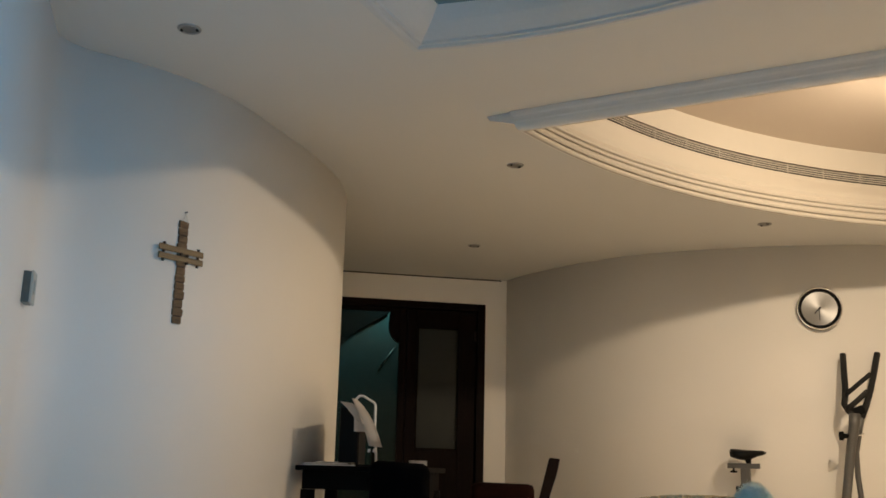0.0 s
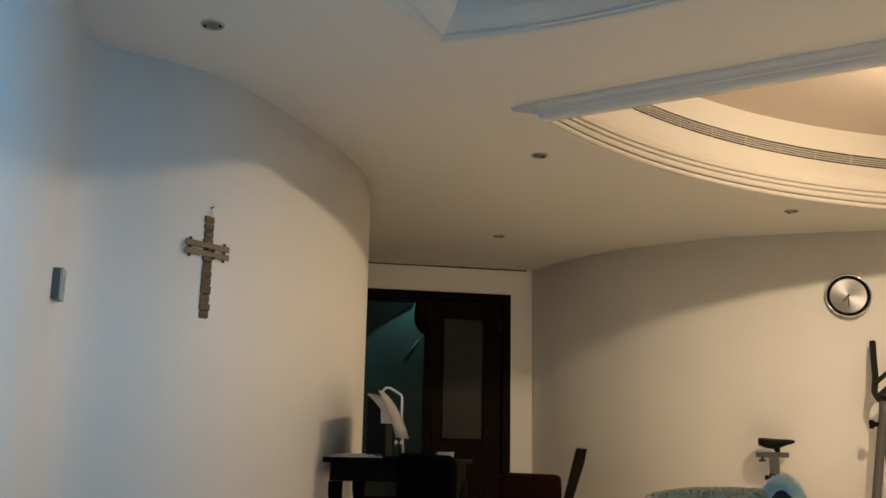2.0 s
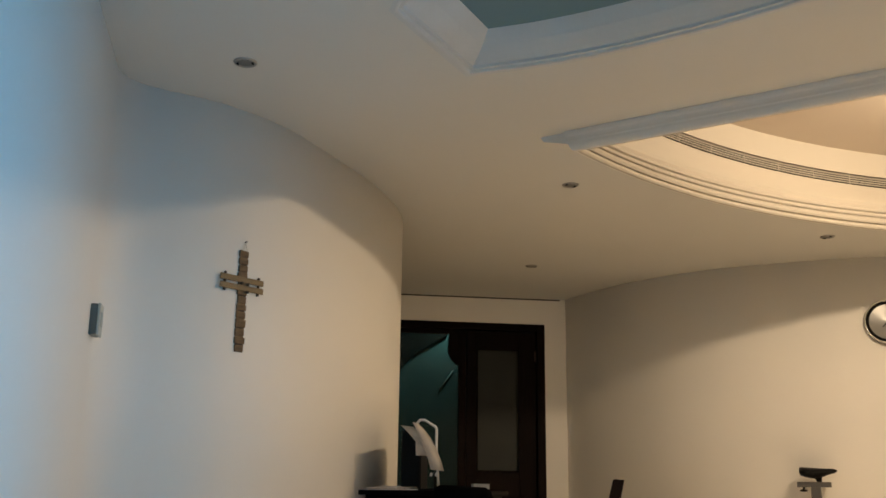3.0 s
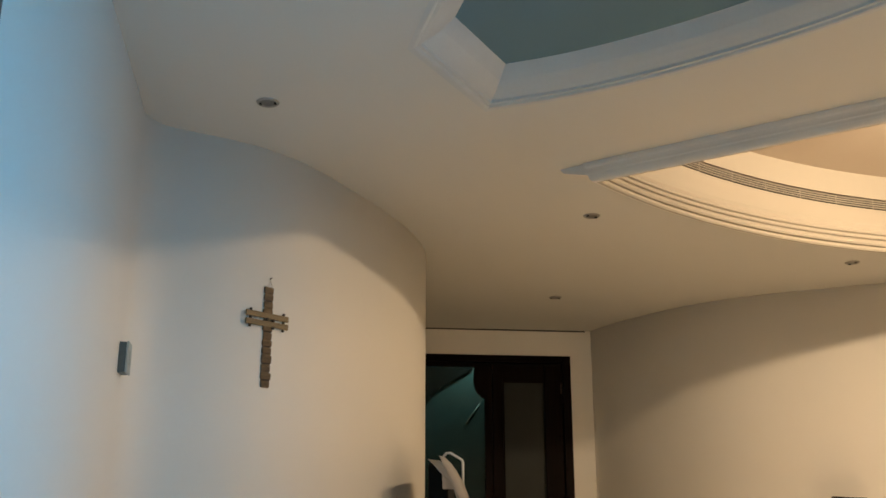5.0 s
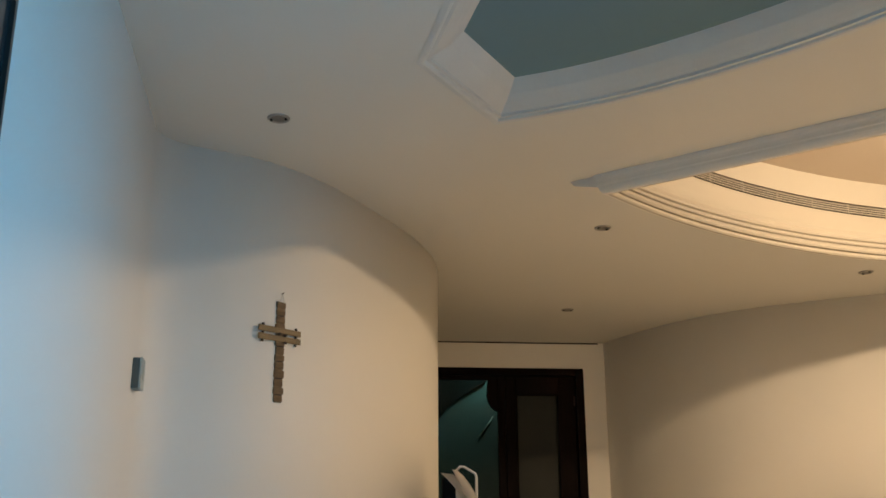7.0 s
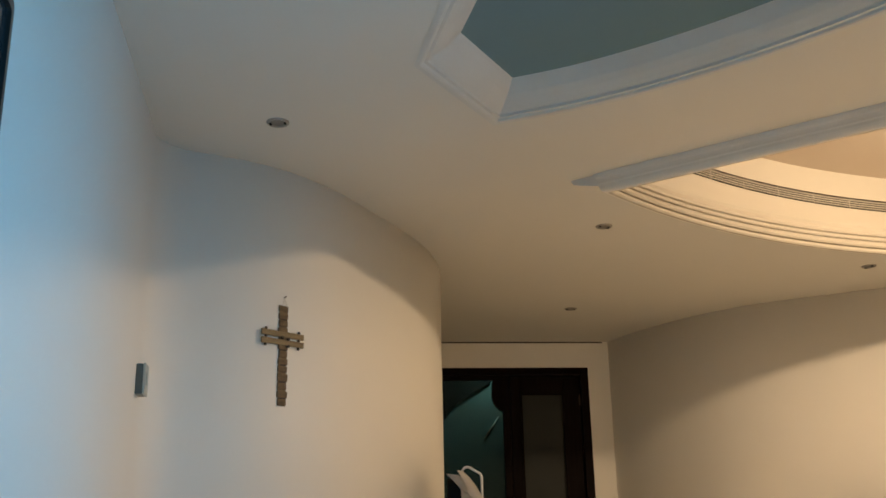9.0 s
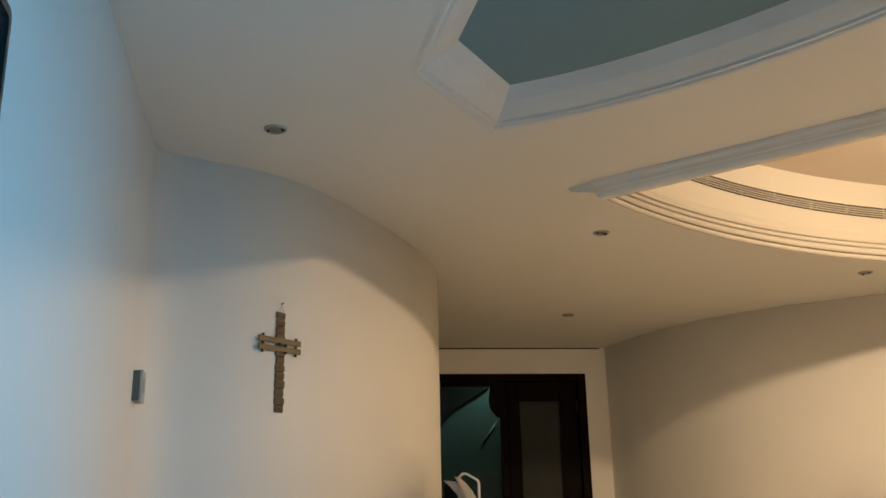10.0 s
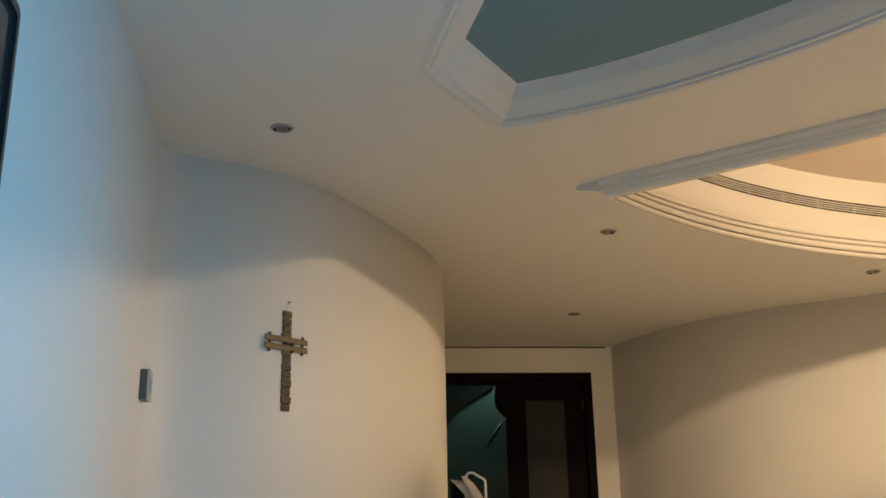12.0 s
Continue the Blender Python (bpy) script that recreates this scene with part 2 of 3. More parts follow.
RIGHTWALL = curve_through([(0.5, 8.41), (0.72, 8.02), (1.0, 7.65), (1.28, 7.37), (1.60, 7.16), (2.0, 6.985), (2.36, 6.86), (2.72, 6.785), (3.06, 6.75), (4.0, 6.68), (5.2, 6.6), (6.6, 6.5)])
DIR = (DOORLINE[1] - DOORLINE[0]).normalized()
DOOR_A, DOOR_B = 0.02, 1.550       # along the door wall
DOORTOP = 2.224


def on_door(s):
    return DOORLINE[0] + DIR * s


wall_along("wall_bowed", CROSSWALL, 0.2, 0, H + 0.02)
wall_along("wall_east", RIGHTWALL, 0.2, 0, H + 0.02)
wall_along("wall_door_side", [on_door(DOOR_B), DOORLINE[1]], 0.14, 0, H + 0.02, smooth=False)
wall_along("wall_door_corner", [DOORLINE[0], on_door(DOOR_A)], 0.14, 0, H + 0.02, smooth=False)
wall_along("wall_over_door", [on_door(DOOR_A), on_door(DOOR_B)], 0.14, DOORTOP, H + 0.02, smooth=False)
wall_along("wall_far_side", [(6.6, 6.5), (6.6, 2.0)], 0.2, 0, H + 0.02)
wall_along("wall_return", [(-2.2, 0.3), LEFT_END], 0.2, 0, H + 0.02)
wall_along("wall_back_side", [(-2.2, -2.4), (-2.2, 0.3)], 0.2, 0, H + 0.02)
wall_along("wall_south", [(2.3, -2.4), (-2.2, -2.4)], 0.2, 0, H + 0.02)
# unseen wall, its free end placed to screen window daylight from the bow
wall_along("wall_daylight_screen", [(6.6, 2.0), (1.36, 2.0)], 0.2, 0, H + 0.02)
for nm, y0, y1, z0, z1 in (("wall_window_a", 1.8, 1.65, 0, H + 0.02), ("wall_window_b", 0.15, -2.4, 0, H + 0.02), ("wall_under_window", 1.65, 0.15, 0, 0.45), ("wall_over_window", 1.65, 0.15, 2.15, H + 0.02)):
    wall_along(nm, [(2.3, y0), (2.3, y1)], 0.2, z0, z1, smooth=False)
ROOM = [(-2.4, -2.6), (2.4, -2.6), (2.4, 1.9), (6.8, 1.9), (6.8, 6.75), (3.5, 6.95), (1.7, 7.3), (0.62, 8.55), (-1.45, 8.2), (-1.0, 6.5), (-1.9, 3.7), (-0.95, 0.4), (-2.4, 0.4)]
sheet("floor", [(-4, -3), (7, -3), (7, 11), (-4, 11)], [], 0.0, FLOOR, "pale polished stone floor of the room", "floor")

# coffer over the sitting place: a bow with one straight side
CEN, RAD = Vector((3.51, 2.10)), 3.87
N, T = Vector((0.475, 0.88)).normalized(), Vector((0.88, -0.475)).normalized()
CHORD = 0.40
COFFER = [CEN + RAD * Vector((math.cos(a), math.sin(a))) for a in (radians(174.05 - 28.1 - 91 * k / 90) for k in range(91))]
first = CEN + N * CHORD - T * math.sqrt(RAD**2 - CHORD**2)
COFFER[0] = first
last = COFFER[-1] - N * ((COFFER[-1] - CEN).dot(N) - CHORD)
COFFER.append(last)
COFFER += [first + (last - first) * k / 12 for k in range(11, 0, -1)]     # clockwise seen from above
COFFER_TOP = 2.86
UPPER = [p + Vector((0.10, 0.07)) for p in COFFER]     # the upper band is not quite concentric with the lip
GRILLE = 2.643                     # lower edge of the air grille
lip_outer = [(0.034, H + 0.01), (0.034, 2.443), (0.031, 2.432), (0.025, 2.424), (0.023, 2.414), (0.0225, 2.402), (0.019, 2.396), (0.018, 2.384), (0.015, 2.374), (0.008, 2.364), (0.0, 2.360), (-0.008, 2.36)]
lip = [(-0.008, 2.36), (-0.020, 2.362), (-0.026, 2.370), (-0.026, 2.380), (-0.018, 2.386), (0.001, 2.388), (0.001, 2.395),
       (-0.014, 2.398), (-0.020, 2.408), (-0.018, 2.420), (-0.008, 2.429), (0.004, 2.431), (0.004, 2.439),
       (-0.008, 2.441), (-0.011, 2.449), (-0.006, 2.456), (0.007, 2.459), (0.007, 2.468),
       (-0.006, 2.472), (-0.010, 2.484), (-0.006, 2.496), (0.004, 2.502), (0.006, 2.514), (0.003, 2.530)]
sweep("coffer_rim", COFFER, lip_outer, RIMPAINT, label="off-white moulded rim hanging below the ceiling")
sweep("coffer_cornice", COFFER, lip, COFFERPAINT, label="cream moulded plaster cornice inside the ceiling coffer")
stub = bmesh.new()
tail = [stub.verts.new((p.x, p.y, z)) for p, z in ((first - T * 0.17 - N * 0.016, H + 0.005), (first - T * 0.15 - N * 0.016, 2.426), (first + T * 0.06 - N * 0.016, 2.372), (first + T * 0.06 - N * 0.016, H + 0.005))]
back = [stub.verts.new((v.co.x + 0.016 * N.x, v.co.y + 0.016 * N.y, v.co.z)) for v in tail]
stub.faces.new(tail)
stub.faces.new(back[::-1])
for k in range(4):
    stub.faces.new((tail[k], back[k], back[(k + 1) % 4], tail[(k + 1) % 4]))
tagged(mesh_object("rim_end", stub, RIMPAINT), "tapered end of the straight coffer rim", "trim", kind="structure")
band = bmesh.new()
slope = []
for k in range(9):
    u = k / 8
    slope.append([band.verts.new((*(p + (q - p) * (u * u * (3 - 2 * u)) + (p - CEN).normalized() * (0.003 + 0.011 * u)), 2.530 + (GRILLE - 2.530) * u)) for p, q in zip(COFFER[:91], UPPER[:91])])
for a, b in zip(slope, slope[1:]):
    for k in range(90):
        band.faces.new((a[k], a[k + 1], b[k + 1], b[k]))
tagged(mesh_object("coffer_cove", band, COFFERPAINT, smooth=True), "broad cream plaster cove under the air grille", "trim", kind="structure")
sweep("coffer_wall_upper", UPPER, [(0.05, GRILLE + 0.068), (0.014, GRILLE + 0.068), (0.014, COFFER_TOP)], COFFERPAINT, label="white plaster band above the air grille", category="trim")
# shallow backing, its darkness painted as the shade inside the slots
sweep("slot_shade_backing", UPPER, [(0.014, GRILLE), (0.05, GRILLE), (0.05, GRILLE + 0.068)], SHADE, label="shallow backing painted dark for the shade behind the grille slots", category="duct")
sheet("coffer_ceiling", [p - 0.04 * (p - CEN - N * 2).normalized() * -1 for p in UPPER], [], COFFER_TOP, COFFERTOP, "cream painted flat ceiling of the coffer", "ceiling")

# tray: a shallow eight-cornered recess with a sloping cornice
bow = curve_through([(-0.149, 3.612), (0.20, 3.512), (0.534, 3.361), (0.87, 3.157), (1.16, 2.933), (1.5, 2.6), (1.62, 2.35)], 6)
TRAYLINE = [Vector(p) for p in ((0.315, 1.12), (-0.386, 3.062))] + bow + [Vector((1.5, 2.12)), Vector((1.15, 2.0)), Vector((0.5, 1.0))]
tray_profile = [(0.016, H - 0.002), (-0.004, H - 0.003), (-0.012, H + 0.0), (-0.017, H + 0.008), (-0.031, H + 0.008), (-0.035, H + 0.018), (-0.050, H + 0.027),
                (-0.075, H + 0.044), (-0.100, H + 0.064), (-0.120, H + 0.086), (-0.134, H + 0.102), (-0.146, H + 0.114)]
sweep("tray_cornice", TRAYLINE, tray_profile, TRAYTRIM, label="white moulded plaster cornice of the ceiling tray")
sheet("tray_ceiling", TRAYLINE, [], H + 0.112, TRAY, "dark grey-blue ceiling of the recessed tray", "ceiling")
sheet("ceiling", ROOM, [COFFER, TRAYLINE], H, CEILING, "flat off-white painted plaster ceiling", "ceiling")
# unseen slab added above everything to keep sky light out
sheet("sky_block_slab", [(-4, -3), (7, -3), (7, 11), (-4, 11)], [], 3.0, CEILING, "unseen plain slab added over the ceiling to block the sky", "ceiling")


# thin dark strip painted for the shadow where the ceiling meets the door wall
gap = wall_along("joint_shadow_strip", [p + Vector((-DIR.y, DIR.x)) * -0.004 for p in (on_door(0.02), on_door(1.69))], 0.004, H - 0.012, H - 0.002, SHADE, smooth=False)
tagged(gap, "thin strip painted dark for the joint's shadow under the ceiling", "trim")

# window behind the viewer's shoulder
window = thing("window_1", pose(2.34, 0.9, 0.45), "white framed window with daylight behind", "window", kind="structure")
for nm, size, at in (("window_sill", (0.16, 1.49, 0.03), (0, 0, 0.015)), ("window_frame", (0.06, 1.5, 0.05), (0.06, 0, 1.675)), ("window_frame", (0.06, 0.05, 1.65), (0.06, -0.72, 0.85)), ("window_frame", (0.06, 0.05, 1.65), (0.06, 0.72, 0.85)), ("mullion", (0.05, 0.05, 1.65), (0.06, 0, 0.85))):
    part(nm, boxed(size, pose(*at), 0.006), TRIM, window)

# ---- door wall ----
DOORM = pose(DOORLINE[0].x, DOORLINE[0].y, 0, 0, 0, math.degrees(math.atan2(DIR.y, DIR.x)))


def plate(outline, y0, y1):
    """A board with the given outline in x and z."""
    bm = bmesh.new()
    front = [bm.verts.new((x, y0, z)) for x, z in outline]
    back = [bm.verts.new((x, y1, z)) for x, z in outline]
    bm.faces.new(front)
    bm.faces.new(back[::-1])
    n = len(outline)
    for k in range(n):
        bm.faces.new((front[k], back[k], back[(k + 1) % n], front[(k + 1) % n]))
    bm.normal_update()
    bmesh.ops.triangulate(bm, faces=[f for f in bm.faces if len(f.verts) > 4])
    return bm


door = thing("door_1", DOORM, "dark mahogany double door with glass panes, closed", "door", kind="structure")
d0, d1 = DOOR_A, DOOR_B
for x in (d0 + 0.035, d1 - 0.035):
    part("jamb", boxed((0.07, 0.16, DOORTOP), pose(x, 0.07, DOORTOP / 2), 0.004), DOORWOOD, door)
part("head", boxed((d1 - d0 - 0.14, 0.158, 0.06), pose((d0 + d1) / 2, 0.07, DOORTOP - 0.03), 0.004), DOORWOOD, door)
part("threshold", boxed((d1 - d0 - 0.14, 0.14, 0.02), pose((d0 + d1) / 2, 0.07, 0.01), 0.003), DOORWOOD, door)
MID = 0.872
leaf_a = part("leaf", boxed((0.061, 0.045, 2.14), pose(MID - 0.033, 0.05, 1.09), 0.004), DOORWOOD, door)
part("stile", boxed((0.09, 0.045, 2.14), pose(d0 + 0.118, 0.05, 1.09), 0.004), DOORWOOD, leaf_a)
part("bottom_rail", boxed((MID - 0.09 - d0 - 0.165, 0.043, 0.5), pose((MID - 0.09 + d0 + 0.165) / 2, 0.05, 0.27), 0.004), DOORWOOD, leaf_a)
right = [(0.719, 2.04), (0.716, 2.00), (0.720, 1.965), (0.733, 1.928), (0.752, 1.900), (0.779, 1.874), (0.808, 1.857)]
centre = (0.808 + d0 + 0.165) / 2
left = [(2 * centre - x, z) for x, z in right[::-1]]
arch = [(d0 + 0.16, 2.16), (d0 + 0.16, 1.857)] + left + [(2 * centre - 0.725, 2.125), (0.725, 2.125)] + right + [(0.815, 1.857), (0.815, 2.16)]
part("arched_rail", plate(arch, 0.031, 0.069), DOORWOOD, leaf_a)
part("glass", boxed((0.64, 0.006, 1.66), pose(centre, 0.05, 1.33)), CLEAR, leaf_a, "clear glass pane showing a dim teal room").visible_shadow = False
leaf_b = part("leaf", boxed((0.088, 0.045, 2.14), pose(MID + 0.046, 0.05, 1.09), 0.004), DOORWOOD, door)
part("stile", boxed((0.148, 0.045, 2.14), pose(1.406, 0.05, 1.09), 0.004), DOORWOOD, leaf_b)
part("bottom_rail", boxed((0.37, 0.043, 0.97), pose(1.147, 0.05, 0.495), 0.004), DOORWOOD, leaf_b)
part("top_rail", boxed((0.37, 0.043, 0.155), pose(1.147, 0.05, 2.0825), 0.004), DOORWOOD, leaf_b)
part("frosted_pane", boxed((0.375, 0.008, 1.04), pose(1.147, 0.056, 1.49)), FROSTED, leaf_b, "grey frosted glass pane")
for size, at in (((0.012, 0.012, 1.02), (0.968, 0.026, 1.49)), ((0.012, 0.012, 1.02), (1.326, 0.026, 1.49)), ((0.37, 0.012, 0.012), (1.147, 0.026, 1.999)), ((0.37, 0.012, 0.012), (1.147, 0.026, 0.986))):
    part("glazing_bead", boxed(size, pose(*at), 0.003), DOORWOOD, leaf_b)
part("hinge", boxed((0.012, 0.012, 0.09), pose(1.470, 0.022, 1.95), 0.003), DARKPEG, leaf_b)

# dim room added behind the glass to make its teal patch, walls near-black teal
def behind(name, size, at, mat, label, turn=0):
    bm = boxed(size, pose(*at, 0, turn, 0))
    ob = mesh_object(name, bm, mat)
    ob.matrix_world = DOORM
    return tagged(ob, label, "wall", kind="structure")


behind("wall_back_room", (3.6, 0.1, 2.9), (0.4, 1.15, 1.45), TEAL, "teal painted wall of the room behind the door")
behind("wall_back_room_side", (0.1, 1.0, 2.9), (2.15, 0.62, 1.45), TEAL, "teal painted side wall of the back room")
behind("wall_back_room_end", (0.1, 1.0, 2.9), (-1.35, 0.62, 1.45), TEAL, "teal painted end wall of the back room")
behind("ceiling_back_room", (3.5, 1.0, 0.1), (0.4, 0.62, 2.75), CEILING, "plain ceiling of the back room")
# near-black board added so that the teal patch ends in a slanted edge
edge_board = tagged(mesh_object("patch_edge_board", plate([(-1.2, 2.69), (-1.2, 0.18), (0.30, 1.74), (0.42, 1.92), (0.56, 2.09), (0.875, 2.28), (0.885, 2.69)], 1.05, 1.095), DARKBOARD), "near-black slanted board added to cut off the teal patch behind the door", "stair", kind="structure")
edge_board.matrix_world = DOORM
# rod added in place of a faint diagonal streak of light
streak_rod = thing("handrail", DOORM, "dull grey slanted rod standing in for a light streak on the teal wall", "handrail")
part("streak_rod", rod(bmesh.new(), [(0.80, 1.088, 1.75), (0.93, 1.088, 1.94)], 0.008, 8), LAMPGREY, streak_rod, smooth=True)
part("bracket", rod(bmesh.new(), [(0.865, 1.088, 1.845), (0.865, 1.105, 1.84)], 0.006, 8), LAMPGREY, streak_rod)

# ---- ceiling fittings ----
downlight = thing("downlight", pose(-1.013, 3.461, H), "round grey recessed downlight in the ceiling, unlit", "downlight", "ceiling downlights")
part("ring", lathe(bmesh.new(), [(0.030, 0.004), (0.033, -0.005), (0.040, -0.007), (0.0445, -0.005), (0.046, 0.0)], 32), LAMPRING, downlight, "thin metal ring", smooth=True)
part("lens", lathe(bmesh.new(), [(0.0, -0.0015), (0.020, -0.002), (0.0335, -0.003)], 32), LAMPGREY, downlight, "dull grey lens", smooth=True)
for x in (-0.03, 0.03):
    part("clip", boxed((0.008, 0.014, 0.006), pose(x, 0, -0.007), 0.001), BLACK, downlight)
for x, y, turn in ((0.344, 5.078, 40), (2.061, 6.23, 110), (0.176, 7.057, 20)):
    copy_thing(downlight, pose(x, y, H, 0, 0, turn))

pendant = thing("ceiling_light", pose(LAMP.x, LAMP.y, COFFER_TOP), "small white ceiling light, switched on, in the coffer", "ceiling light")
part("base", lathe(bmesh.new(), [(0.0, -0.001), (0.045, -0.001), (0.048, -0.006), (0.044, -0.018), (0.0, -0.020)], 32), TRIM, pendant)
part("stem", rod(bmesh.new(), [(0, 0, -0.02), (0, 0, -0.080)], 0.010), CHROME, pendant)
# plate added out of view, shading the coffer ceiling from the bulb
part("uplight_block", lathe(bmesh.new(), [(0.0, -0.078), (0.10, -0.080), (0.17, -0.084), (0.171, -0.088), (0.10, -0.087), (0.0, -0.086)], 40), TRIM, pendant, "unseen round white plate added to keep the bulb's light off the ceiling")

# air grille slots: rails and dividers on the bow
slats = UPPER[:91]
grille = thing("air_grille", pose(0, 0, 0), "cream linear air grille with dark slots round the coffer", "air grille")
for k in range(4):
    z = GRILLE + 0.0136 * (k + 1)
    bar = sweep("slat", slats, [(0.022, z - 0.0024), (0.014, z - 0.0024), (0.014, z + 0.0024), (0.022, z + 0.0024), (0.022, z - 0.0024)], COFFERPAINT, closed=False)
    bar.parent = grille
divider = boxed((0.004, 0.004, 0.068))
dividers = bpy.data.meshes.new("divider")
divider.to_mesh(dividers)
divider.free()
dividers.materials.append(COFFERPAINT)
for k in range(4, 78, 4):
    a = radians(145.95 - 91 * k / 90)
    ob = new("divider", dividers)
    ob.matrix_world = pose(CEN.x + 0.10 + (RAD + 0.017) * math.cos(a), CEN.y + 0.07 + (RAD + 0.017) * math.sin(a), GRILLE + 0.034, 0, 0, math.degrees(a) + 90)
    ob.parent = grille

# ---- on the walls ----
WEST = (Vector(CORNER) - Vector(LEFT_END)).normalized()
WESTTURN = math.degrees(math.atan2(WEST.y, WEST.x))
# television: local x along the wall away from the corner, y out of the wall
tv = thing("television", pose(-0.971, 1.445, 1.30, 0, 0, WESTTURN + 180), "black wall-mounted television, switched off", "television")


def rounded(w, h, r, cut=3):
    out = []
    for cx, cz, a0 in ((w - r, h - r, 0), (r, h - r, 90), (r, r, 180), (w - r, r, 270)):
        out += [(cx + r * math.cos(radians(a0 + 90 * k / cut)), cz + r * math.sin(radians(a0 + 90 * k / cut))) for k in range(cut + 1)]
    return out


TW, TH = 0.86, 0.50
part("casing", plate(rounded(TW, TH, 0.018), 0.012, 0.05), BEZEL, tv)
part("wall_bracket", boxed((0.3, 0.02, 0.2), pose(TW / 2, 0.004, TH / 2)), BLACK, tv)
outer, inner = rounded(TW, TH, 0.018), [(x + 0.026, z + 0.026) for x, z in rounded(TW - 0.052, TH - 0.052, 0.012)]
bm = bmesh.new()
rows = [[bm.verts.new((x, y, z)) for x, z in loop] for loop, y in ((outer, 0.0501), (outer, 0.056), (inner, 0.060), (inner, 0.0505))]
for a, b in zip(rows, rows[1:]):
    for k in range(len(a)):
        j = (k + 1) % len(a)
        bm.faces.new((a[k], a[j], b[j], b[k]))
part("bezel", bm, BEZEL, tv)
part("screen", plate([(x, z) for x, z in inner], 0.050, 0.0515), SCREEN, tv, "dark glossy screen")

switch = thing("light_switch", pose(-1.514, 3.418, 1.372, 0, 0, WESTTURN + 180), "pale grey raised light switch on the wall", "light switch")
part("shaded_body", boxed((0.084, 0.026, 0.114), pose(-0.03, 0.013, 0.057), 0.003), SWITCHSHADE, switch, "switch body painted dark for its shaded side")
part("plate", boxed((0.088, 0.009, 0.118), pose(-0.03, 0.0305, 0.058), 0.004), SWITCHMAT, switch)
part("rocker", boxed((0.034, 0.006, 0.05), pose(-0.03, 0.036, 0.06), 0.002), SWITCHMAT, switch)

# cross of wooden blocks with two slats across
CROSSTURN = math.degrees(math.atan2(4.11 - 3.907, -1.052 + 1.195))
cross = thing("wall_cross", pose(-1.127, 3.9975, 1.388, 0, 0, CROSSTURN), "rustic brown wooden cross of stacked blocks, hung on the wall", "cross")
rng = random.Random(4)
z, k = 0.0, 0
while z < 0.425:
    h = rng.uniform(0.029, 0.040)
    w = rng.uniform(0.043, 0.053)
    m = pose(rng.uniform(-0.002, 0.002), -0.006, z + h / 2, 0, rng.uniform(-4, 4), rng.uniform(-6, 6))
    part("block", boxed((w, 0.012, h - 0.0045), m, 0.0035), CORK, cross)
    if k % 2:
        part("peg", rod(bmesh.new(), [(-w * 0.35, -0.006, z), (w * 0.4, -0.006, z + 0.002)], 0.005, 6), DARKPEG, cross)
    z, k = z + h + 0.0005, k + 1
part("core", boxed((0.040, 0.009, 0.43), pose(0, -0.0045, 0.215)), CORK, cross)
for dz in (0.272, 0.307):
    part("slat", boxed((0.232, 0.007, 0.026), pose(-0.004, -0.0105, dz, 0, 0, 0), 0.003), SLATWOOD, cross, "pale split-wood slat")
for x in (-0.094, 0.086):
    part("peg", rod(bmesh.new(), [(x, -0.006, 0.250), (x + 0.003, -0.006, 0.330)], 0.006, 7), DARKPEG, cross)
for x, z in ((-0.012, 0.29), (0.02, 0.288), (0.02, 0.256)):
    part("knot", lathe(bmesh.new(), [(0, -0.006), (0.006, -0.004), (0.007, 0.004), (0, 0.006)], 8, pose(x, -0.019, z, 90)), DARKPEG, cross)
part("string", rod(bmesh.new(), [(-0.012, -0.012, 0.428), (0.002, -0.010, 0.472), (0.014, -0.012, 0.428)], 0.0013, 5), STRING, cross)
part("nail", rod(bmesh.new(), [(0.002, 0.012, 0.470), (0.004, -0.018, 0.475)], 0.0025, 6), DARKPEG, cross)

# clock
CLOCKTURN = -17.0
clock = thing("wall_clock", pose(2.602, 6.795, 1.987, 90, 0, CLOCKTURN), "round chrome wall clock with a brushed silver dial", "clock")
part("case", lathe(bmesh.new(), [(0.0, 0.0), (0.135, 0.0), (0.148, 0.006), (0.152, 0.020), (0.150, 0.036), (0.146, 0.042), (0.142, 0.042), (0.140, 0.038)], 64), CHROME, clock, "polished chrome rim", smooth=True)
part("inner_ring", lathe(bmesh.new(), [(0.141, 0.039), (0.134, 0.038), (0.126, 0.032), (0.119, 0.026)], 64), BLACK, clock, "dark inner ring", smooth=True)
part("dial", lathe(bmesh.new(), [(0.0, 0.0262), (0.06, 0.0262), (0.1205, 0.0262)], 64), DIAL, clock, "brushed silver dial")
for nm, length, angle, width in (("hour_hand", 0.062, 224, 0.007), ("minute_hand", 0.095, 181, 0.005)):
    m = pose(0, 0, 0.030 if nm == "hour_hand" else 0.032, 0, 0, -angle) @ pose(0, length / 2 - 0.012, 0)
    part(nm, boxed((width, length, 0.0015), m), BLACK, clock)
part("hub", lathe(bmesh.new(), [(0.007, 0.028), (0.007, 0.034), (0.0, 0.035)], 16), BLACK, clock)

# ---- desk by the bowed wall ----
DESK = pose(-0.735, 4.87, 0, 0, 0, -9)
desk = thing("writing_desk", DESK, "small black-stained wooden writing desk against the wall", "desk")
part("desktop", boxed((0.66, 0.54, 0.026), pose(0.33, 0.28, 0.821), 0.006), DESKWOOD, desk)
part("apron", boxed((0.60, 0.48, 0.088), pose(0.33, 0.28, 0.764), 0.003), DESKWOOD, desk)
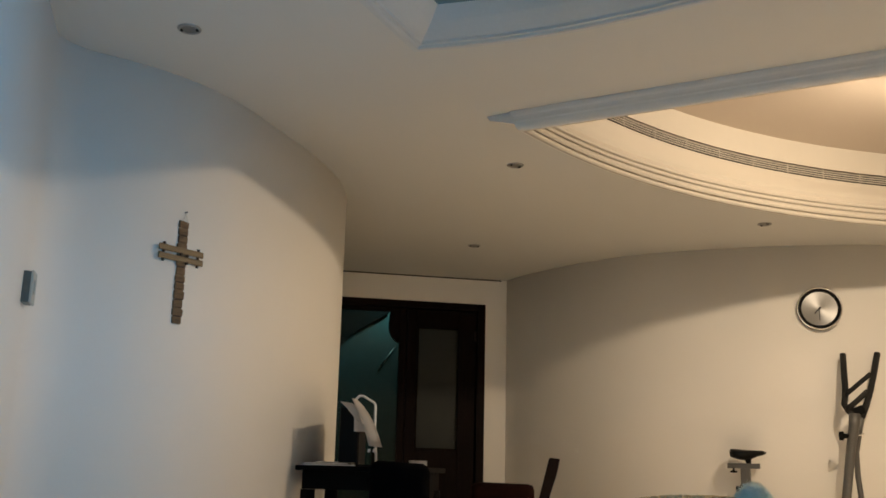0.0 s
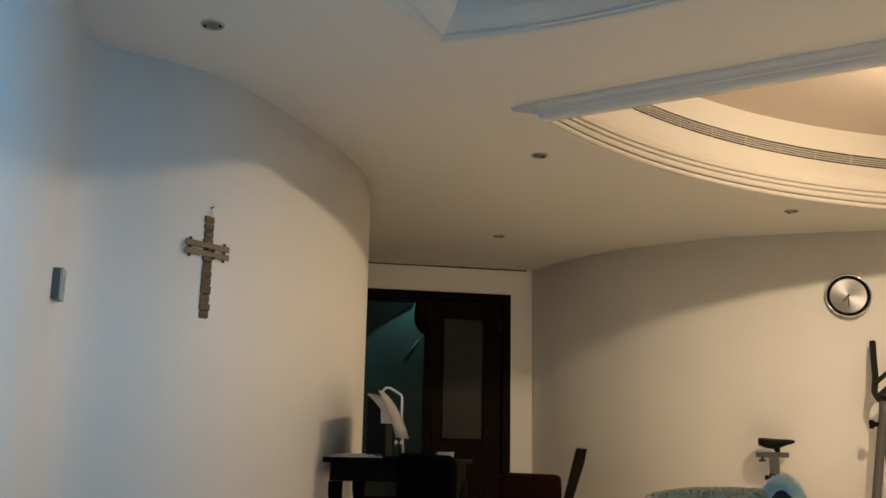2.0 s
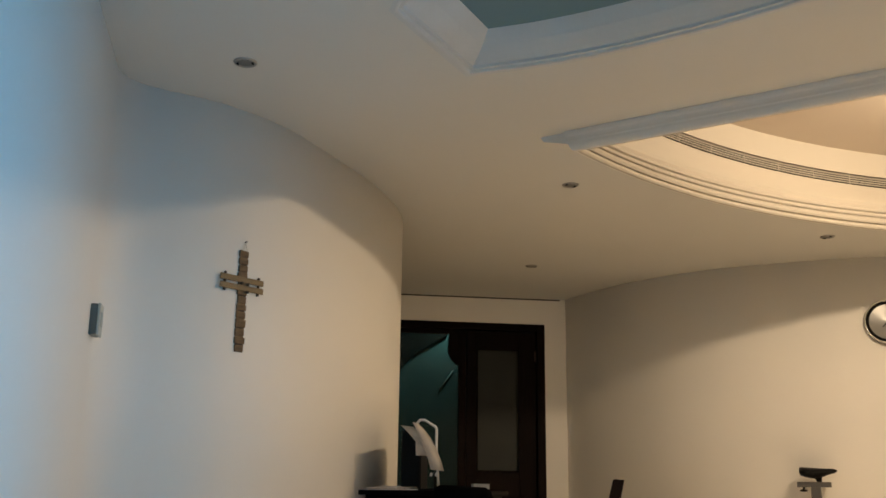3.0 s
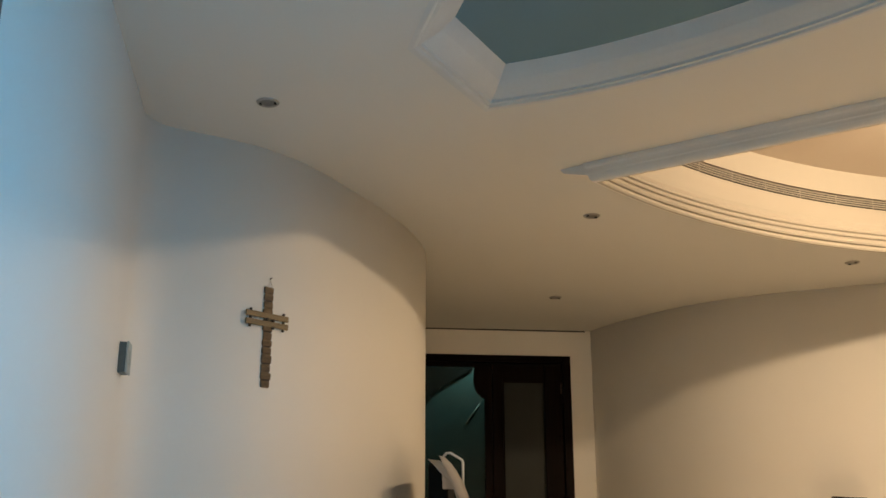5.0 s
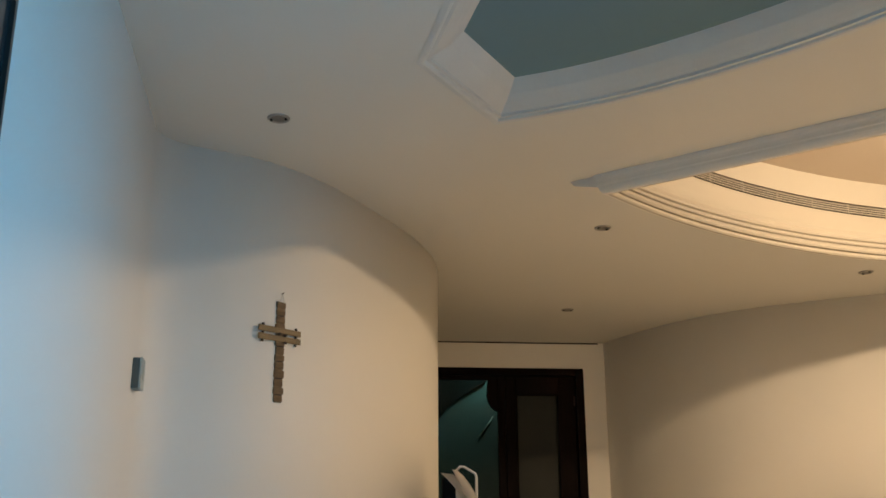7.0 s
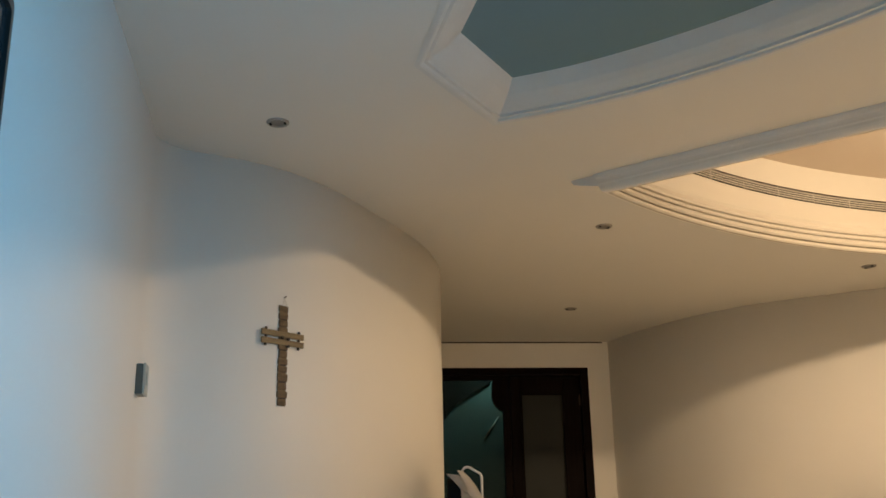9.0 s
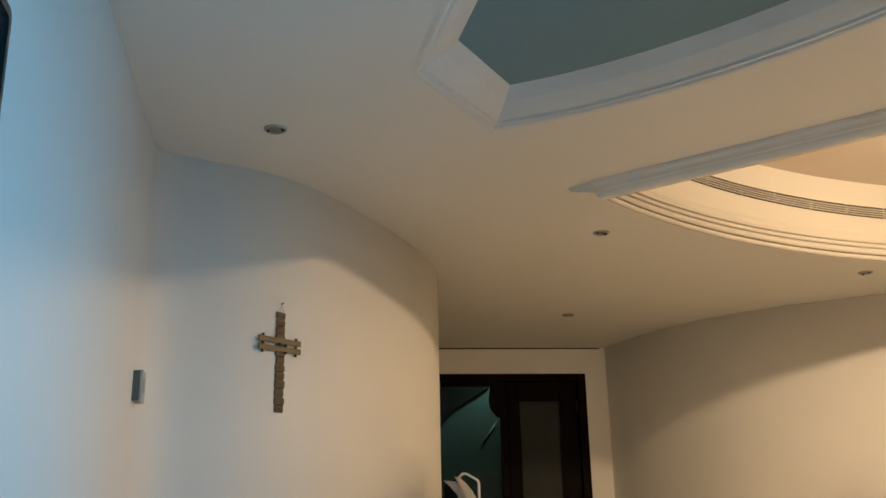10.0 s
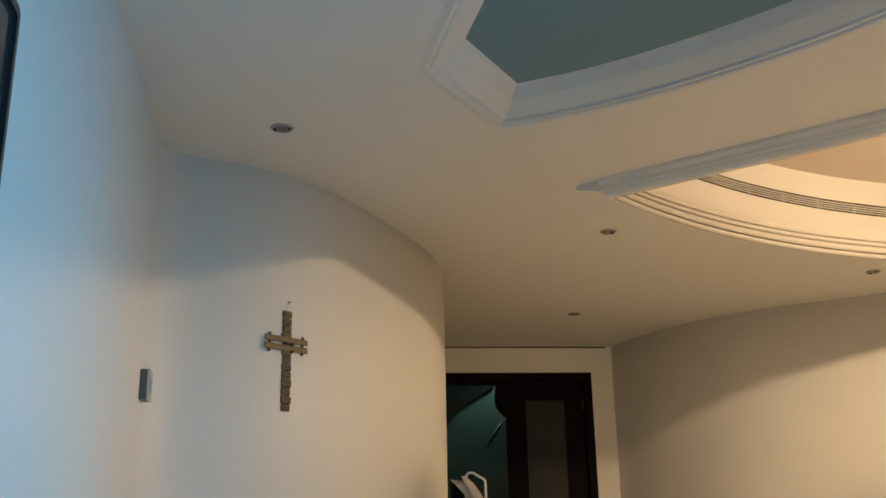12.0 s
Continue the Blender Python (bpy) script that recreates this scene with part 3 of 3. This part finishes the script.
for x, flip in ((0.055, 1), (0.605, -1)):
    for y in (0.065, 0.495):
        spine = [(x, y, 0.718), (x, y, 0.66), (x + 0.004 * flip, y, 0.60), (x + 0.014 * flip, y, 0.52), (x + 0.016 * flip, y, 0.3), (x + 0.006 * flip, y, 0.08), (x - 0.006 * flip, y, 0.0)]
        part("leg", rod(bmesh.new(), spine, 0.03, 10, [0.036, 0.036, 0.030, 0.020, 0.016, 0.014, 0.020]), DESKWOOD, desk, smooth=True)
part("corner_bracket", plate([(0.0, 0.72), (0.0, 0.52), (0.05, 0.60), (0.12, 0.66), (0.2, 0.72)], -0.01, 0.01), DESKWOOD, desk).matrix_basis = pose(0.64, 0.08, 0.0, 0, 0, 90)


def on_desk(x, y, turn=0):
    return DESK @ pose(x, y, 0.8345, 0, 0, turn)


computer = thing("computer_case", on_desk(0.214, 0.277, 9), "slim black desktop computer case on the desk", "computer")
part("case", boxed((0.10, 0.40, 0.285), pose(0, 0.03, 0.1485), 0.006), BLACK, computer)
part("front_panel", boxed((0.092, 0.012, 0.27), pose(0, -0.176, 0.1485), 0.004), BLACK, computer)
for x in (-0.035, 0.035):
    for y in (-0.13, 0.13):
        part("foot", boxed((0.02, 0.02, 0.006), pose(x, y, 0.003)), BLACK, computer)

papers = thing("paper_stack", on_desk(0.15, 0.12, 4), "loose white and tan papers lying in a pile on the desk", "papers")
for k, (w, d, x, turn, mat) in enumerate(((0.27, 0.17, 0.02, 2, PAPER), (0.25, 0.16, 0.0, -4, TANPAPER), (0.21, 0.15, -0.02, 5, PAPER), (0.19, 0.14, 0.03, -8, TANPAPER), (0.12, 0.11, -0.01, 11, PAPER))):
    part("sheet", boxed((w, d, 0.0034), pose(x, 0.004 * k, 0.002 + 0.0038 * k, 0, 0, turn)), mat, papers)
folder = thing("notebook", on_desk(0.565, 0.25, 16), "small thick pale grey notebook lying on the desk", "notebook")
part("pages", boxed((0.080, 0.12, 0.030), pose(0, 0, 0.0155), 0.002), NOTEPAPER, folder)
part("cover", boxed((0.084, 0.124, 0.003), pose(0, 0, 0.0320), 0.001), NOTEPAPER, folder)

# open book held on a white wire stand
stand = thing("book_stand", on_desk(0.352, 0.075, 0), "white bent-wire book stand on the desk", "book stand")
part("hoop", rod(bmesh.new(), [(-0.085, 0.03, 0.29), (-0.082, 0.03, 0.325), (-0.066, 0.03, 0.342), (-0.045, 0.03, 0.342), (0.012, 0.03, 0.308), (0.018, 0.03, 0.295), (0.018, 0.03, 0.20), (0.03, 0.04, 0.008)], 0.0065, 8), WIRE, stand, smooth=True)
part("foot", boxed((0.12, 0.12, 0.008), pose(0.0, 0.03, 0.004), 0.003), BLACK, stand)
for x in (0.004, 0.03):
    part("clip", boxed((0.012, 0.016, 0.018), pose(x, -0.012, 0.075, 0, 20, 0), 0.003), WIRE, stand)
part("clip_post", rod(bmesh.new(), [(0.02, 0.0, 0.008), (0.02, -0.004, 0.08)], 0.006, 8), BLACK, stand)
book = thing("open_book", on_desk(0.350, 0.07, 0), "open paper booklet leaning on the wire stand", "book")


def leaf_sheet(spine, width, bend):
    """A curling page: a strip down a line of x, z with depth across."""
    bm = bmesh.new()
    grid = []
    for i, (x, z, w) in enumerate(spine):
        grid.append([bm.verts.new((x + w * u, -0.022 - bend * math.sin(math.pi * u) * 0.5 + 0.035 * u, z + width * (0.5 - u) * 0.2)) for u in (0, 0.33, 0.66, 1)])
    for a, b in zip(grid, grid[1:]):
        for k in range(3):
            bm.faces.new((a[k], a[k + 1], b[k + 1], b[k]))
    bmesh.ops.solidify(bm, geom=bm.faces[:], thickness=0.004)
    return bm


part("page_block", leaf_sheet([(-0.090, 0.325, 0.022), (-0.074, 0.295, 0.038), (-0.055, 0.255, 0.050), (-0.030, 0.20, 0.056), (-0.008, 0.145, 0.058), (0.006, 0.095, 0.060)], 0.03, 0.02), PAPER, book, smooth=True)
part("page", leaf_sheet([(-0.148, 0.308, 0.055), (-0.115, 0.278, 0.048), (-0.085, 0.245, 0.045), (-0.055, 0.210, 0.03)], 0.03, 0.01), PAPER, book, smooth=True)
part("page", leaf_sheet([(-0.072, 0.262, 0.04), (-0.072, 0.215, 0.05), (-0.07, 0.165, 0.05)], 0.0, 0.01), PAPER, book)

# black desk chair in front of the desk
office = thing("desk_chair", pose(-0.215, 4.62, 0, 0, 0, -6), "black fabric desk chair pushed up to the desk", "chair")
bm = boxed((0.27, 0.07, 0.40), pose(0.03, -0.15, 0.655), 0.032)
for v in bm.verts:
    if v.co.z > 0.8:
        v.co.z += 0.022 * math.cos(v.co.x * 9) - 0.012
part("backrest", bm, BLACKCLOTH, office, smooth=True)
part("seat", boxed((0.40, 0.40, 0.08), pose(0, 0.06, 0.46), 0.03), BLACKCLOTH, office, smooth=True)
part("spine", boxed((0.05, 0.03, 0.22), pose(0, -0.125, 0.52), 0.006), BLACK, office)
part("column", rod(bmesh.new(), [(0, 0.06, 0.06), (0, 0.06, 0.43)], 0.025), BLACK, office)
for k in range(5):
    a = 2 * math.pi * k / 5
    leg = part("foot", rod(bmesh.new(), [(0, 0.06, 0.075), (0.25 * math.cos(a), 0.06 + 0.25 * math.sin(a), 0.055)], 0.017), BLACK, office)
    part("castor", lathe(bmesh.new(), [(0, -0.02), (0.026, -0.016), (0.0265, 0.016), (0, 0.02)], 14, pose(0.25 * math.cos(a), 0.06 + 0.25 * math.sin(a), 0.0265, 90, 0, math.degrees(a))), BLACK, leg)

# red-brown dining chair seen side-on
chair = thing("dining_chair", pose(0.378, 6.0, 0, 0, 0, -5), "dark red-brown wooden chair with a dark red cushioned seat", "chair")
bm = boxed((0.37, 0.40, 0.16), pose(-0.03, 0, 0.675), 0.035)
for v in bm.verts:
    if v.co.z > 0.68:
        v.co.z += 0.016 * math.cos((v.co.x + 0.05) * 7) - 0.010 + 0.004 * math.sin(v.co.x * 60 + v.co.y * 30)
part("cushion", bm, REDCLOTH, chair, "thick dark red cushion", smooth=True)
part("seat", boxed((0.40, 0.42, 0.045), pose(-0.02, 0, 0.572), 0.006), REDWOOD, chair)
for y in (-0.185, 0.185):
    post = [(0.245, 0.907), (0.205, 0.75), (0.165, 0.60), (0.150, 0.45), (0.165, 0.0), (0.205, 0.0), (0.195, 0.45), (0.215, 0.60), (0.262, 0.75), (0.262 + 0.02, 0.81), (0.303, 0.902)]
    part("back_post", plate(post[::-1], y - 0.02, y + 0.02), REDWOOD, chair)
    part("leg", boxed((0.045, 0.045, 0.55), pose(-0.19, y, 0.275), 0.005), REDWOOD, chair)
part("top_rail", boxed((0.03, 0.33, 0.07), pose(0.262, 0, 0.86, 0, 16, 0), 0.006), REDWOOD, chair)
part("middle_rail", boxed((0.025, 0.33, 0.05), pose(0.225, 0, 0.74, 0, 15, 0), 0.006), REDWOOD, chair)

# cross trainer with a saddle, by the bowed wall
gym = thing("cross_trainer", pose(2.82, 6.465, 0, 0, 0, -23.57), "grey steel cross trainer with black grips and saddle", "exercise machine")
part("column", rod(bmesh.new(), [(-0.30, 0, 0.08), (-0.227, 0, 0.70), (-0.178, 0, 1.036), (-0.150, 0, 1.17), (-0.143, 0, 1.25)], 0.04, 14, [0.030, 0.029, 0.030, 0.036, 0.038]), STEEL, gym, "grey steel column", smooth=True)
part("lever", rod(bmesh.new(), [(-0.10, 0.03, 1.245), (-0.125, 0.05, 1.12), (-0.150, 0.06, 1.0), (-0.150, 0.06, 0.85), (-0.138, 0.06, 0.70), (-0.10, 0.06, 0.30)], 0.018, 10), STEEL, gym, smooth=True)


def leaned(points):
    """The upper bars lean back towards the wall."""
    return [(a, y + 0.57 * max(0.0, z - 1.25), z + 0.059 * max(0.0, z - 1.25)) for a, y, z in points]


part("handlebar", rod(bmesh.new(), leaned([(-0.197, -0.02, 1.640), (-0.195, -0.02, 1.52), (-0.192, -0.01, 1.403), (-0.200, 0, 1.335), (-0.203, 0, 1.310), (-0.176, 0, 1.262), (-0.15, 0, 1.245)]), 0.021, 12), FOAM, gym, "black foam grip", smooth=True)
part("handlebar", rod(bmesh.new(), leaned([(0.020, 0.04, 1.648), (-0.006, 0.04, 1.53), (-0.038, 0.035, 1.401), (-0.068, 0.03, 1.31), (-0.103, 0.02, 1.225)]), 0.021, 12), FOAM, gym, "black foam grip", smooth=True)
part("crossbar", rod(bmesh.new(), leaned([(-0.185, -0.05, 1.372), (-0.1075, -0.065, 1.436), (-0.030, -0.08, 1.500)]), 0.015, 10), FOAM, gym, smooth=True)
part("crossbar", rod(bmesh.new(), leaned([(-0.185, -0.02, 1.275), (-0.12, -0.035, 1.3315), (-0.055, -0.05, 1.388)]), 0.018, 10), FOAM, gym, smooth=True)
part("console", boxed((0.09, 0.05, 0.06), pose(-0.12, 0.01, 1.265, 0, -20, 0), 0.012), BLACK, gym)
part("knob", lathe(bmesh.new(), [(0, -0.035), (0.028, -0.032), (0.030, -0.005), (0.016, 0.0), (0.014, 0.04), (0, 0.04)], 14, pose(-0.215, -0.01, 1.103, 0, 90, 0)), BLACK, gym, smooth=True)
part("pin", rod(bmesh.new(), [(-0.13, 0, 1.11), (-0.095, 0, 1.115)], 0.006, 6), CHROME, gym)
bm = bmesh.new()
rings = []
for i in range(13):
    u = i / 12
    x = -0.945 + 0.232 * u
    half = 0.115 * (1 - 0.70 * u**1.3) * (math.sin(math.pi * min(1, u * 3 + 0.35) / 2) if u < 0.25 else 1)
    if u > 0.8:
        half *= math.sqrt(max(0.06, 1 - ((u - 0.8) / 0.2) ** 2))
    top = 1.007 + 0.003 * math.cos(u * 5) - 0.006 * u * u
    low = (0.956 - 0.022 * math.sin(math.pi * min(1, u * 1.25))) + 0.014 * u * u
    deep = (top - low) / 2 * (1 if u < 0.8 else math.sqrt(max(0.10, 1 - ((u - 0.8) / 0.2) ** 2)))
    rings.append([bm.verts.new((x, half * math.cos(a), (top + low) / 2 + deep * math.sin(a))) for a in (2 * math.pi * k / 16 for k in range(16))])
for a, b in zip(rings, rings[1:]):
    for k in range(16):
        bm.faces.new((a[k], a[(k + 1) % 16], b[(k + 1) % 16], b[k]))
bm.faces.new(rings[0][::-1])
bm.faces.new(rings[-1])
part("saddle", bm, BLACK, gym, "black padded saddle", smooth=True)
part("saddle_clamp", rod(bmesh.new(), [(-0.835, 0, 0.95), (-0.825, 0, 0.905)], 0.016, 10, [0.026, 0.013]), BLACK, gym)
part("saddle_slide", boxed((0.212, 0.05, 0.034), pose(-0.862, 0, 0.897), 0.003), STEEL, gym)
part("seat_post", boxed((0.062, 0.05, 0.80), pose(-0.852, 0, 0.482), 0.006), STEEL, gym)
part("slide_knob", lathe(bmesh.new(), [(0, -0.012), (0.022, -0.010), (0.024, 0), (0.008, 0.004), (0.007, 0.02), (0, 0.02)], 12, pose(-0.93, -0.0, 0.862)), BLACK, gym)
part("post_collar", boxed((0.072, 0.06, 0.02), pose(-0.852, 0, 0.762), 0.004), BLACK, gym)
part("post_knob", lathe(bmesh.new(), [(0, -0.02), (0.016, -0.018), (0.016, 0.0), (0, 0.02)], 12, pose(-0.90, 0, 0.745, 0, 90, 0)), BLACK, gym)
part("base_beam", boxed((0.85, 0.06, 0.06), pose(-0.56, 0, 0.075), 0.008), STEEL, gym)
for x in (-0.93, -0.22):
    part("stabiliser", boxed((0.07, 0.46, 0.05), pose(x, -0.02, 0.025), 0.015), STEEL, gym)

# ---- armchair under a knitted throw, and the soft toy on it ----
armchair = thing("armchair", pose(0.75, 2.98, 0, 0, 0, 0), "armchair with a grey-green knitted throw over its back", "armchair")
part("frame", boxed((0.62, 0.60, 0.34), pose(0.02, 0.26, 0.22), 0.04), BOUCLE, armchair, smooth=True)
part("backrest", boxed((0.52, 0.12, 0.66), pose(0.02, 0.0, 0.40), 0.05), BOUCLE, armchair, smooth=True)
for x in (-0.25, 0.29):
    part("armrest", boxed((0.12, 0.55, 0.26), pose(x, 0.30, 0.45), 0.05), BOUCLE, armchair, smooth=True)
for x in (-0.24, 0.28):
    for y in (0.02, 0.5):
        part("leg", rod(bmesh.new(), [(x, y, 0), (x, y, 0.06)], 0.022), REDWOOD, armchair)
throw = thing("knitted_throw", pose(0.75, 2.98, 0.004, 0, 0, 0), "grey-green looped knitted throw over the armchair back", "throw")
bm = bmesh.new()
NX, NY = 90, 26
grid = []
for i in range(NX + 1):
    x = -0.235 + 0.47 * i / NX
    edge = 1 - (abs(x) / 0.235) ** 2.5 * 1.3
    crest = 0.744 + 0.020 * edge + 0.005 * noise.noise((x * 14, 1.3, 0))
    row = []
    for j in range(NY + 1):
        u = math.pi * j / NY
        y, z = -0.075 * math.cos(u), crest - 0.30 * (1 - max(0.0, math.sin(u)) ** 0.35)
        knot = 0.006 * noise.noise((x * 75, y * 60 + z * 60, 2.0)) + 0.004 * math.sin(x * 260 + 3 * math.sin(u * 9)) * math.sin(u * 22)
        row.append(bm.verts.new((x, y * (1 + knot * 8), z + knot)))
    grid.append(row)
for a, b in zip(grid, grid[1:]):
    for k in range(NY):
        bm.faces.new((a[k], a[k + 1], b[k + 1], b[k]))
part("knit", bm, BOUCLE, throw, smooth=True)
bm = bmesh.new()
rng = random.Random(8)
for k in range(420):
    x = rng.uniform(-0.225, 0.225)
    u = rng.uniform(0.75, 2.0)
    edge = 1 - (abs(x) / 0.235) ** 2.5 * 1.3
    c = Vector((x, -0.078 * math.cos(u), 0.744 + 0.020 * edge - 0.30 * (1 - max(0.0, math.sin(u)) ** 0.35)))
    t = rng.uniform(0, math.pi)
    side = Vector((math.cos(t), math.sin(t), 0)) * 0.007
    rod(bm, [c - side, c - side * 0.6 + Vector((0, -0.002, 0.006)), c + side * 0.6 + Vector((0, -0.002, 0.006)), c + side], 0.0028, 5)
tagged(part("pile", bm, BOUCLE, throw, smooth=True), kind="stuff")

PLUSHDARK = material("dark_plush", (0.03, 0.022, 0.02), 0.95, spread=0.3, scale=30, fine=300, bump=0.6)
bm = bmesh.new()
bmesh.ops.create_icosphere(bm, subdivisions=5, radius=1.0)
for v in bm.verts:
    d = v.co.normalized()
    lump = 1 + 0.05 * noise.noise(d * 2.5)
    v.co = Vector((d.x * 0.054, d.y * 0.052, d.z * 0.076)) * lump
    if v.co.z < -0.02:
        v.co.x *= 1 + (-0.02 - v.co.z) * 7
for f in bm.faces:
    c = f.calc_center_median()
    if c.y < 0 and ((c.x + 0.016) / 0.029) ** 2 + ((c.z + 0.004) / 0.042) ** 2 < 1:
        f.material_index = 1
for f in [f for f in bm.faces if f.material_index == 1]:
    for v in f.verts:
        v.co.y += 0.0008
rng = random.Random(3)
faces = [f for f in bm.faces if f.material_index == 0]
tufts = []
for f in faces:
    tufts.append((f.calc_center_median(), f.normal.copy()))
for c, n in tufts:
    if c.z < -0.05:
        continue
    n = (n + 0.9 * Vector((rng.uniform(-1, 1), rng.uniform(-1, 1), rng.uniform(-1, 1)))).normalized()
    s = n.orthogonal().normalized() * 0.0011
    c = c + Vector((rng.uniform(-1, 1), rng.uniform(-1, 1), rng.uniform(-1, 1))) * 0.002
    bm.faces.new((bm.verts.new(c - s), bm.verts.new(c + s), bm.verts.new(c + n * rng.uniform(0.008, 0.017))))
toy = mesh_object("soft_toy", bm, PLUSHBLUE)
toy.data.materials.append(PLUSHDARK)
toy.matrix_world = pose(0.905, 2.955, 0.733)
tagged(toy, "fluffy light-blue soft toy with a dark front, on the armchair back", "soft toy")
